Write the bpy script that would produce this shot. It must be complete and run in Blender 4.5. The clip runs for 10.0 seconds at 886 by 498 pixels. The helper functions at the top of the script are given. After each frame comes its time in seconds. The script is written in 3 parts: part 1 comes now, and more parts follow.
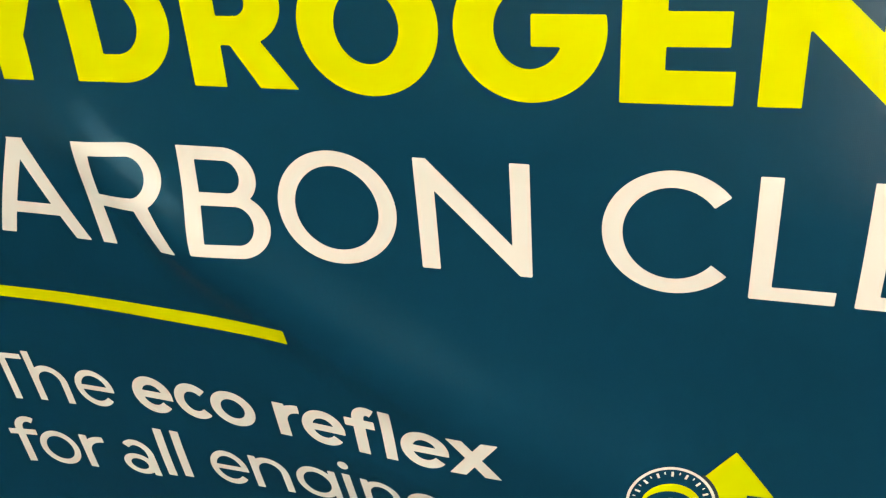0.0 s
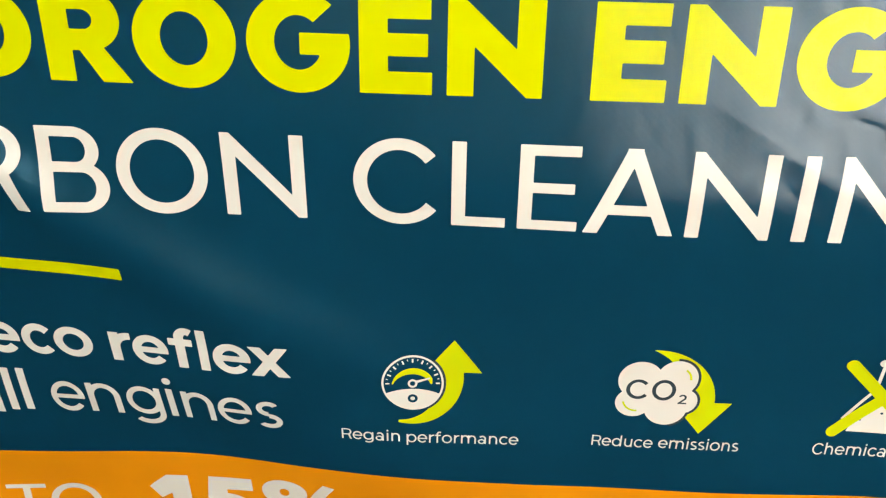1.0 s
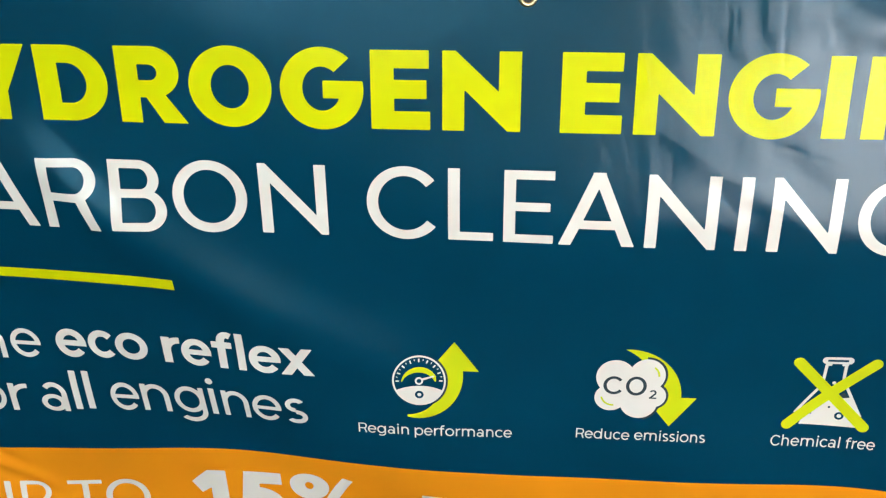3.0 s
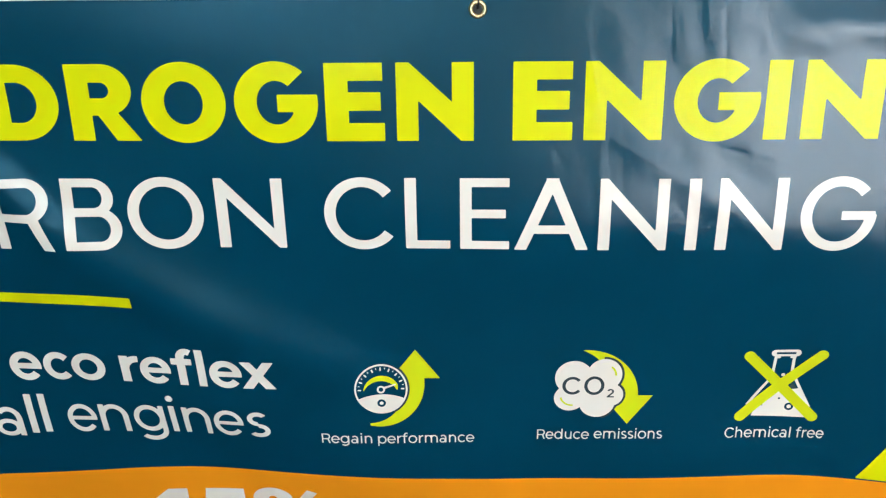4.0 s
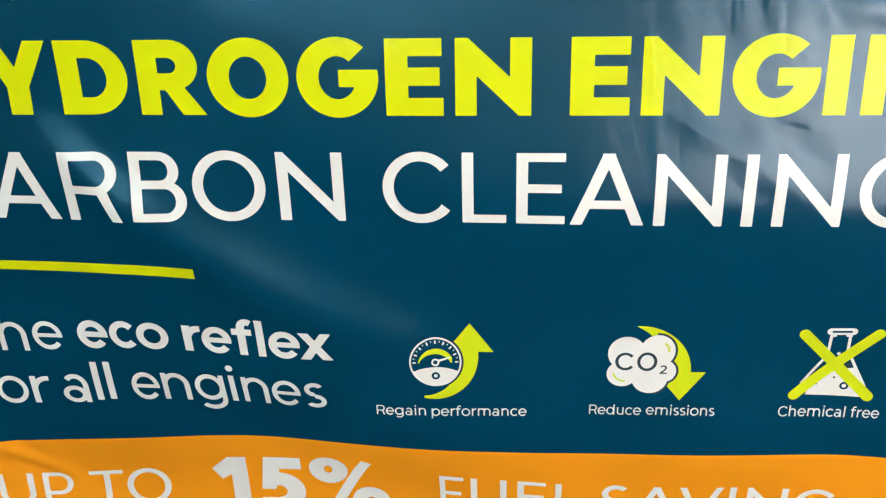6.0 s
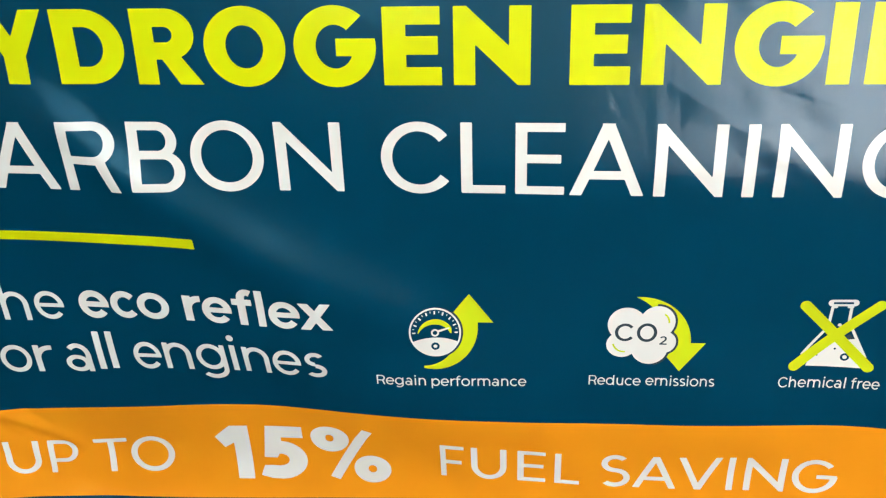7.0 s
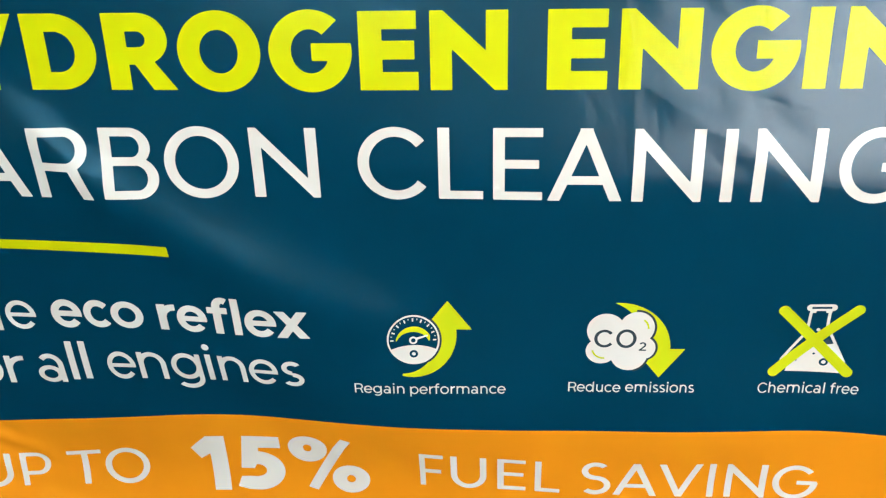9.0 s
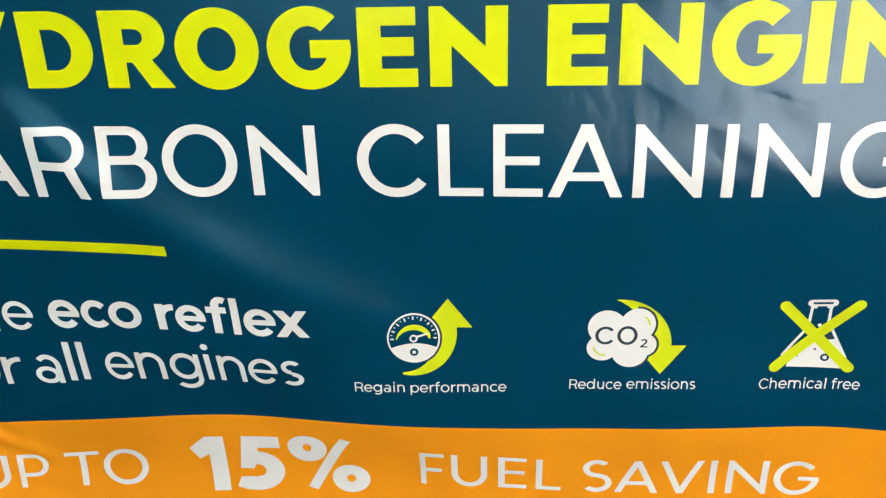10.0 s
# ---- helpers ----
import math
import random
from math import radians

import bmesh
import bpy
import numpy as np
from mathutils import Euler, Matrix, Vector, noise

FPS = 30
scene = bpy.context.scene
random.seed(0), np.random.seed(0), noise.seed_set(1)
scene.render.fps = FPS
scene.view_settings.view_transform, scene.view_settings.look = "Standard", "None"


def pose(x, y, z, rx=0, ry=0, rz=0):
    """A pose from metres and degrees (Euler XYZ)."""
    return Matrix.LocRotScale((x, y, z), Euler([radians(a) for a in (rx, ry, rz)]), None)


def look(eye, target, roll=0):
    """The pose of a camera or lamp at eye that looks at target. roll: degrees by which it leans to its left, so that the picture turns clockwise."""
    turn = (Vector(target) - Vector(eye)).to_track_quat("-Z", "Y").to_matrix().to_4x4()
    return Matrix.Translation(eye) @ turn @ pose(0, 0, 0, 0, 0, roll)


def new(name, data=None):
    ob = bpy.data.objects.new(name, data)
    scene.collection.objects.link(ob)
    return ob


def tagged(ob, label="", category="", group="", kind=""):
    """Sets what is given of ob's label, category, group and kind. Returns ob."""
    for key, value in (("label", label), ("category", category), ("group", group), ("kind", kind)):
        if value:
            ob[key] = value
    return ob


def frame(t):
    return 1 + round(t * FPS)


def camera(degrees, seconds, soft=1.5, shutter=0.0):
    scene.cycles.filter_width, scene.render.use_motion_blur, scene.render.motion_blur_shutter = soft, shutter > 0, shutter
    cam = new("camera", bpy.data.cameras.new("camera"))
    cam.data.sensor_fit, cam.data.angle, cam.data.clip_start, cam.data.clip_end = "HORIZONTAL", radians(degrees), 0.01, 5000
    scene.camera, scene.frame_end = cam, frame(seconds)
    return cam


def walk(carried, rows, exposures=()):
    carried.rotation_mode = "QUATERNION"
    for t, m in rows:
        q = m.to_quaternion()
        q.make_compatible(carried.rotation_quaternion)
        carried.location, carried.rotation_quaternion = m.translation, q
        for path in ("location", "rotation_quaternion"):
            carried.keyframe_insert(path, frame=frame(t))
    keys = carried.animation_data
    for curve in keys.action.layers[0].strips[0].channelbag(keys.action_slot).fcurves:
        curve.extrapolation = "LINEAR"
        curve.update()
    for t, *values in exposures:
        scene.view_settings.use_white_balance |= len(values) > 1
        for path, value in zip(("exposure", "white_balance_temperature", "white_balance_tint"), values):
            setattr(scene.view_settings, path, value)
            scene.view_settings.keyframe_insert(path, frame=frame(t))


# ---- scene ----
cam = camera(51.6, 10.0, soft=1.25)
PATH = [
    (0, (0.064, -0.647, 1.495), (-0.472, 1.064, 0.608), -3.4),
    (0.2, (0.0462, -0.7384, 1.511), (-0.2919, 1.0096, 0.6185), -0.51),
    (0.5, (0.042, -0.868, 1.529), (-0.11, 0.928, 0.661), 1.7),
    (0.8, (0.1029, -0.934, 1.5532), (0.0006, 0.8764, 0.7098), 1.62),
    (1, (0.151, -0.971, 1.554), (0.046, 0.842, 0.718), 1.1),
    (1.3, (0.2043, -1.0268, 1.546), (0.0153, 0.7898, 0.7313), -0.12),
    (1.5, (0.207, -1.06, 1.551), (-0.037, 0.755, 0.747), -1.1),
    (2, (0.196, -1.192, 1.559), (-0.054, 0.647, 0.813), -1.2),
    (2.5, (0.204, -1.211, 1.564), (0.034, 0.657, 0.869), 0.2),
    (2.7, (0.2194, -1.1827, 1.5551), (0.0276, 0.6599, 0.8764), 0.14),
    (3.8, (0.1982, -1.2063, 1.5719), (0.0989, 0.6761, 0.8871), -0.74),
    (4, (0.201, -1.205, 1.563), (0.129, 0.679, 0.895), -0.7),
    (4.5, (0.212, -1.191, 1.559), (0.143, 0.696, 0.898), -0.5),
    (5, (0.201, -1.198, 1.562), (0.15, 0.686, 0.894), -0.7),
    (5.5, (0.178, -1.221, 1.562), (0.06, 0.652, 0.871), -0.8),
    (5.7, (0.1793, -1.2318, 1.5506), (0.0326, 0.6476, 0.8688), -0.77),
    (6.8, (0.1969, -1.2319, 1.5456), (0.0118, 0.6234, 0.8042), -1.47),
    (7, (0.199, -1.225, 1.549), (0.013, 0.619, 0.799), -1.3),
    (7.5, (0.204, -1.223, 1.543), (0.036, 0.625, 0.798), -0.9),
    (8, (0.201, -1.216, 1.542), (0.043, 0.634, 0.798), -0.9),
    (8.5, (0.204, -1.216, 1.543), (0.048, 0.634, 0.8), -1.1),
    (9, (0.204, -1.216, 1.54), (0.057, 0.64, 0.809), -1.1),
    (9.5, (0.205, -1.214, 1.545), (0.06, 0.64, 0.81), -1.3),
    (10, (0.194, -1.212, 1.535), (0.061, 0.645, 0.803), -1.3),
]
walk(cam, [(t, look(eye, target, roll)) for t, eye, target, roll in PATH], exposures=[(0.0, 3.25, 8000, 11), (1.0, 3.24, 7300, 10), (2.0, 3.25, 6700, 9), (4.0, 3.18, 6300, 8.5), (5.0, 3.19, 6300, 8.5), (7.0, 3.28, 6300, 8), (10.0, 3.27, 6350, 8)])

# ---- world, daylight and lamps ----
SUN_ELEVATION, SUN_TURN = radians(54), radians(96)
world = bpy.data.worlds.new("sky")
scene.world = world
world.use_nodes = True
sky = world.node_tree.nodes.new("ShaderNodeTexSky")
sky.sky_type, sky.sun_disc = "NISHITA", False
sky.sun_elevation, sky.sun_rotation = SUN_ELEVATION, SUN_TURN
world.node_tree.links.new(sky.outputs["Color"], world.node_tree.nodes["Background"].inputs["Color"])
world.node_tree.nodes["Background"].inputs["Strength"].default_value = 0.09

sun = new("sun", bpy.data.lights.new("sun", "SUN"))
sun.data.energy, sun.data.angle, sun.data.color = 5.0, radians(0.5), (1.0, 0.98, 0.95)
sun.matrix_world = look((12, -9, 14), (2, -8, 0))

# unseen lamps, added and placed to balance the light over the banner
LAMP_WATTS, LAMP_COLOUR = 10.3, (1.0, 0.85, 0.74)
LAMPS = [(0.0, -2.55), (1.55, -2.5)]


# ---- materials ----
def material(name, colour, rough=0.5, metal=0.0, spread=0.08, scale=6.0, grain=0.0, grain_scale=400.0, coat=0.0, specular=0.5):
    """A surface with soft stains (scale per metre) and a fine relief (grain)."""
    m = bpy.data.materials.new(name)
    m.use_nodes = True
    nodes, links = m.node_tree.nodes, m.node_tree.links
    bsdf = nodes["Principled BSDF"]
    place = nodes.new("ShaderNodeTexCoord")
    stain = nodes.new("ShaderNodeTexNoise")
    stain.inputs["Scale"].default_value, stain.inputs["Detail"].default_value = scale, 5
    links.new(place.outputs["Object"], stain.inputs["Vector"])
    ramp = nodes.new("ShaderNodeValToRGB")
    lo, hi = [tuple(min(1.0, c * k) for c in colour) + (1.0,) for k in (1 - spread, 1 + spread)]
    ramp.color_ramp.elements[0].position, ramp.color_ramp.elements[0].color = 0.3, lo
    ramp.color_ramp.elements[1].position, ramp.color_ramp.elements[1].color = 0.7, hi
    links.new(stain.outputs["Fac"], ramp.inputs["Fac"])
    links.new(ramp.outputs["Color"], bsdf.inputs["Base Color"])
    wear = nodes.new("ShaderNodeMapRange")
    wear.inputs["To Min"].default_value, wear.inputs["To Max"].default_value = rough * 0.9, min(1.0, rough * 1.1)
    links.new(stain.outputs["Fac"], wear.inputs["Value"])
    links.new(wear.outputs["Result"], bsdf.inputs["Roughness"])
    bsdf.inputs["Metallic"].default_value = metal
    bsdf.inputs["Coat Weight"].default_value = coat
    bsdf.inputs["Specular IOR Level"].default_value = specular
    if grain:
        fine = nodes.new("ShaderNodeTexNoise")
        fine.inputs["Scale"].default_value, fine.inputs["Detail"].default_value = grain_scale, 3
        links.new(place.outputs["Object"], fine.inputs["Vector"])
        bump = nodes.new("ShaderNodeBump")
        bump.inputs["Strength"].default_value, bump.inputs["Distance"].default_value = grain, 0.001
        links.new(fine.outputs["Fac"], bump.inputs["Height"])
        links.new(bump.outputs["Normal"], bsdf.inputs["Normal"])
    return m


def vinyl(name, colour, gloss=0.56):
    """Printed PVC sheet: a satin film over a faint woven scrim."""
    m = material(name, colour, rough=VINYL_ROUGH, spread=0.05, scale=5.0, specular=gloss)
    nodes, links = m.node_tree.nodes, m.node_tree.links
    place = nodes.new("ShaderNodeTexCoord")
    heights = []
    for turn in ("X", "Z"):
        thread = nodes.new("ShaderNodeTexWave")
        thread.bands_direction = turn
        thread.inputs["Scale"].default_value, thread.inputs["Distortion"].default_value = 260.0, 0.6
        links.new(place.outputs["Object"], thread.inputs["Vector"])
        heights.append(thread.outputs["Fac"])
    weave = nodes.new("ShaderNodeMath")
    weave.operation = "ADD"
    links.new(heights[0], weave.inputs[0])
    links.new(heights[1], weave.inputs[1])
    bump = nodes.new("ShaderNodeBump")
    bump.inputs["Strength"].default_value, bump.inputs["Distance"].default_value = 0.12, 0.0003
    links.new(weave.outputs["Value"], bump.inputs["Height"])
    ripple = nodes.new("ShaderNodeTexNoise")
    ripple.inputs["Scale"].default_value, ripple.inputs["Detail"].default_value = 38.0, 2
    upright = nodes.new("ShaderNodeMapping")
    upright.inputs["Scale"].default_value = (1.35, 1.0, 0.6)
    links.new(place.outputs["Object"], upright.inputs["Vector"])
    links.new(upright.outputs["Vector"], ripple.inputs["Vector"])
    swell = nodes.new("ShaderNodeBump")
    swell.inputs["Strength"].default_value, swell.inputs["Distance"].default_value = 0.075, 0.004
    links.new(ripple.outputs["Fac"], swell.inputs["Height"])
    links.new(bump.outputs["Normal"], swell.inputs["Normal"])
    links.new(swell.outputs["Normal"], nodes["Principled BSDF"].inputs["Normal"])
    return m


VINYL_ROUGH = 0.135
TEAL = vinyl("teal_print", (0.0003, 0.041, 0.083))
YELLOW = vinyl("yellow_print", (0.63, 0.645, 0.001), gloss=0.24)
LIME = vinyl("lime_print", (0.58, 0.63, 0.008))
WHITE = vinyl("white_print", (0.755, 0.705, 0.665))
ORANGE = vinyl("orange_print", (0.84, 0.28, 0.008))
CHARCOAL = vinyl("charcoal_print", (0.035, 0.055, 0.07))
BRASS = material("brass", (0.70, 0.56, 0.34), rough=0.36, metal=1.0, spread=0.2, scale=90, grain=0.2)
# nylon of the ties; also blackens the discs that paint the eyelets' inner shade
TIE = material("black_nylon_and_hole_shade", (0.012, 0.012, 0.013), rough=0.4)
CUT = material("cut_vinyl", (0.8, 0.81, 0.78), rough=0.6)
WALL = material("painted_wall", (0.20, 0.34, 0.29), rough=0.85, spread=0.05, scale=2.0, grain=0.25, grain_scale=160)
SAGE = material("green_grey_wall", (0.30, 0.40, 0.36), rough=0.8, spread=0.1, scale=3.0, grain=0.3, grain_scale=160)
CEIL = material("ceiling_paint", (0.78, 0.77, 0.75), rough=0.9, spread=0.03, scale=1.5, grain=0.2, grain_scale=120)
FLOOR = material("dark_floor", (0.014, 0.015, 0.015), rough=0.85, spread=0.3, scale=3.0, grain=0.3, grain_scale=90, specular=0.1)
FRAME = material("door_frame_paint", (0.5, 0.5, 0.5), rough=0.4)
# surfaces outside, set pale and dark to grade the sheen on the banner
PAVE = material("sheen_paving", (0.78, 0.83, 0.83), rough=0.9, spread=0.15, scale=1.2, grain=0.4, grain_scale=60)
YARD = material("yard_surface", (0.29, 0.35, 0.37), rough=0.9, spread=0.15, scale=0.8, grain=0.4, grain_scale=60)
RENDERED = material("sheen_far_wall", (0.30, 0.31, 0.31), rough=0.9, spread=0.2, scale=0.6, grain=0.3, grain_scale=20)
# translucent pane of the added window; its blue tints the streak on the folds
STREAK_PANE = bpy.data.materials.new("frosted_streak_glass")
STREAK_PANE.use_nodes = True
frost = STREAK_PANE.node_tree.nodes.new("ShaderNodeBsdfTranslucent")
frost.inputs["Color"].default_value = (0.50, 0.78, 0.86, 1)
STREAK_PANE.node_tree.links.new(frost.outputs["BSDF"], STREAK_PANE.node_tree.nodes["Material Output"].inputs["Surface"])
HOUSING = material("lamp_housing", (0.75, 0.75, 0.74), rough=0.5)


# ---- mesh helpers ----
def part(name, data, mat, parent=None, label=""):
    """Links a bmesh or a mesh as one object under a thing."""
    if isinstance(data, bmesh.types.BMesh):
        mesh = bpy.data.meshes.new(name)
        data.to_mesh(mesh)
        data.free()
    else:
        mesh = data
    mesh.materials.append(mat)
    ob = new(name, mesh)
    ob.parent = parent
    if label:
        ob["label"] = label
    return ob


def box(bm, x0, x1, y0, y1, z0, z1, bevel=0.0):
    made = bmesh.ops.create_cube(bm, size=1.0)["verts"]
    for v in made:
        v.co = Vector(((x0 + x1) / 2 + v.co.x * (x1 - x0), (y0 + y1) / 2 + v.co.y * (y1 - y0), (z0 + z1) / 2 + v.co.z * (z1 - z0)))
    if bevel:
        bmesh.ops.bevel(bm, geom=list({e for v in made for e in v.link_edges}), offset=bevel, segments=2, affect="EDGES")
    return bm


def boxes(*sizes, bevel=0.0):
    bm = bmesh.new()
    for s in sizes:
        box(bm, *s, bevel=bevel)
    return bm


def tube(bm, points, radius, sides=10):
    """A round bar along a line of points."""
    rings = []
    for n, p in enumerate(points):
        p = Vector(p)
        ahead = (Vector(points[min(n + 1, len(points) - 1)]) - Vector(points[max(n - 1, 0)])).normalized()
        side = ahead.cross(Vector((0.31, 0.2, 0.93))).normalized()
        up = side.cross(ahead)
        rings.append([bm.verts.new(p + radius * (math.cos(a) * side + math.sin(a) * up)) for a in [2 * math.pi * k / sides for k in range(sides)]])
    for a, b in zip(rings, rings[1:]):
        for k in range(sides):
            bm.faces.new((a[k], a[(k + 1) % sides], b[(k + 1) % sides], b[k]))
    bm.faces.new(rings[0][::-1])
    bm.faces.new(rings[-1])
    bmesh.ops.recalc_face_normals(bm, faces=bm.faces)
    return bm


# ---- room ----
X0, X1, Y0, Y1, TOP = -3.2, 4.2, -3.7, 0.17, 2.7
# unseen doorway, added where the banner's right side reflects a bright opening
DOOR_X0, DOOR_X1, DOOR_TOP = 1.2, 3.2, 2.1


def structure(name, bm, mat, label, category):
    return tagged(part(name, bm, mat), label, category, kind="structure")


structure("floor", boxes((X0, X1, Y0, Y1, -0.1, 0)), FLOOR, "dark worn concrete floor of the workshop room", "floor")
structure("ceiling", boxes((X0, X1, Y0, Y1, TOP, TOP + 0.12)), CEIL, "plain white painted ceiling", "ceiling")
structure("wall_north", boxes((X0, X1, Y1, Y1 + 0.15, 0, TOP)), SAGE, "green-grey painted wall behind the banner", "wall")
structure("wall_west", boxes((X0 - 0.15, X0, Y0 - 0.15, Y1 + 0.15, 0, TOP)), WALL, "plain pale green-grey painted wall", "wall")
structure("wall_east", boxes((X1, X1 + 0.15, Y0 - 0.15, Y1 + 0.15, 0, TOP)), WALL, "plain pale green-grey painted wall", "wall")
# unseen window, added so that the banner's left folds reflect a pale streak
WIN_X0, WIN_X1, WIN_Z0, WIN_Z1 = -2.4, 0.06, 1.38, 2.1
structure("wall_south", boxes((X0, WIN_X0, Y0 - 0.15, Y0, 0, TOP), (WIN_X1, DOOR_X0, Y0 - 0.15, Y0, 0, TOP), (WIN_X0, WIN_X1, Y0 - 0.15, Y0, 0, WIN_Z0), (WIN_X0, WIN_X1, Y0 - 0.15, Y0, WIN_Z1, TOP),
                              (DOOR_X1, X1, Y0 - 0.15, Y0, 0, TOP), (DOOR_X0, DOOR_X1, Y0 - 0.15, Y0, DOOR_TOP, TOP)), WALL, "pale green-grey wall with an added wide doorway and high window, both unseen", "wall")
window = structure("streak_window_1", boxes((WIN_X0, WIN_X0 + 0.05, Y0 - 0.1, Y0 - 0.04, WIN_Z0, WIN_Z1), (WIN_X1 - 0.05, WIN_X1, Y0 - 0.1, Y0 - 0.04, WIN_Z0, WIN_Z1), (WIN_X0 + 0.05, WIN_X1 - 0.05, Y0 - 0.1, Y0 - 0.04, WIN_Z0, WIN_Z0 + 0.05),
                                     (WIN_X0 + 0.05, WIN_X1 - 0.05, Y0 - 0.1, Y0 - 0.04, WIN_Z1 - 0.05, WIN_Z1)), FRAME, "grey painted frame of an unseen high window, added to light the folds", "window")
part("pane", boxes((WIN_X0 + 0.05, WIN_X1 - 0.05, Y0 - 0.075, Y0 - 0.07, WIN_Z0 + 0.05, WIN_Z1 - 0.05)), STREAK_PANE, window, "pale blue frosted pane, added for the streak on the folds")
structure("trim", boxes((DOOR_X0, DOOR_X0 + 0.05, Y0 - 0.16, Y0 + 0.01, 0, DOOR_TOP), (DOOR_X1 - 0.05, DOOR_X1, Y0 - 0.16, Y0 + 0.01, 0, DOOR_TOP), (DOOR_X0 + 0.05, DOOR_X1 - 0.05, Y0 - 0.16, Y0 + 0.01, DOOR_TOP - 0.05, DOOR_TOP)), FRAME, "grey painted frame round the added, unseen open doorway", "door frame")
structure("ground", boxes((-60, 60, -90, Y0 - 0.15, -0.14, -0.03)), YARD, "grey worn yard outside the added doorway, unseen", "ground")
# added reflector: the banner mirrors this paving as its bright sheen
structure("pavement", boxes((-12, 14, -12.0, Y0 - 0.15, -0.03, -0.02)), PAVE, "unseen sunlit pale concrete apron, added to brighten the banner's sheen", "pavement")
# added unseen wall: the sheen darkens towards the top where it is mirrored
structure("backdrop", boxes((-30, 34, -16.4, -16, -0.02, 2.6)), RENDERED, "unseen dark rendered wall, added to dim the top of the banner's sheen", "wall")


def ceiling_lamp(x, y):
    lamp = tagged(new("ceiling_lamp"), "white square ceiling lamp panel, unseen, added to light the banner", "ceiling lamp", "ceiling lamps")
    lamp.location = (x, y, TOP)
    part("housing", boxes((-0.31, 0.31, -0.31, 0.31, -0.045, 0.0), bevel=0.006), HOUSING, lamp)
    light = bpy.data.lights.new("panel", "AREA")
    light.shape, light.size, light.energy, light.color = "SQUARE", 0.56, LAMP_WATTS, LAMP_COLOUR
    glow = new("panel_light", light)
    glow.location = (x, y, TOP - 0.05)
    return lamp


for place in LAMPS:
    ceiling_lamp(*place)

# ---- the hung sheet: its sag and folds ----
BANNER_X0, BANNER_X1, BANNER_Z0, BANNER_Z1 = -1.0, 1.4, 0.49, 1.476
# rows of soft hollows: height, reach up, reach along, first x, step, depths in mm
HOLLOWS = [
    (1.3, 0.09, 0.15, -0.75, 0.2, (1, 7, 5, -2)),
    (1.15, 0.075, 0.15, -0.75, 0.2, (8, 6, -4, 12, -4, -2, -4, 0)),
    (1.02, 0.075, 0.15, -0.75, 0.2, (20, 22, 6, 5, 15, 11, 8, 11)),
    (0.89, 0.075, 0.15, -0.75, 0.2, (32, 21, 22, -1, 21, 13, 11, 27)),
    (0.76, 0.075, 0.13, -0.75, 0.16, (36, 27, 23, 39, 13, 9, 18, 21, 5, 29)),
    (0.63, 0.075, 0.17, -0.75, 0.22, (36, 47, 31, 36, 26, 24, 32, 21)),
    (0.5, 0.08, 0.22, -0.75, 0.3, (38, 49, 42, 36, 36, 28)),
]
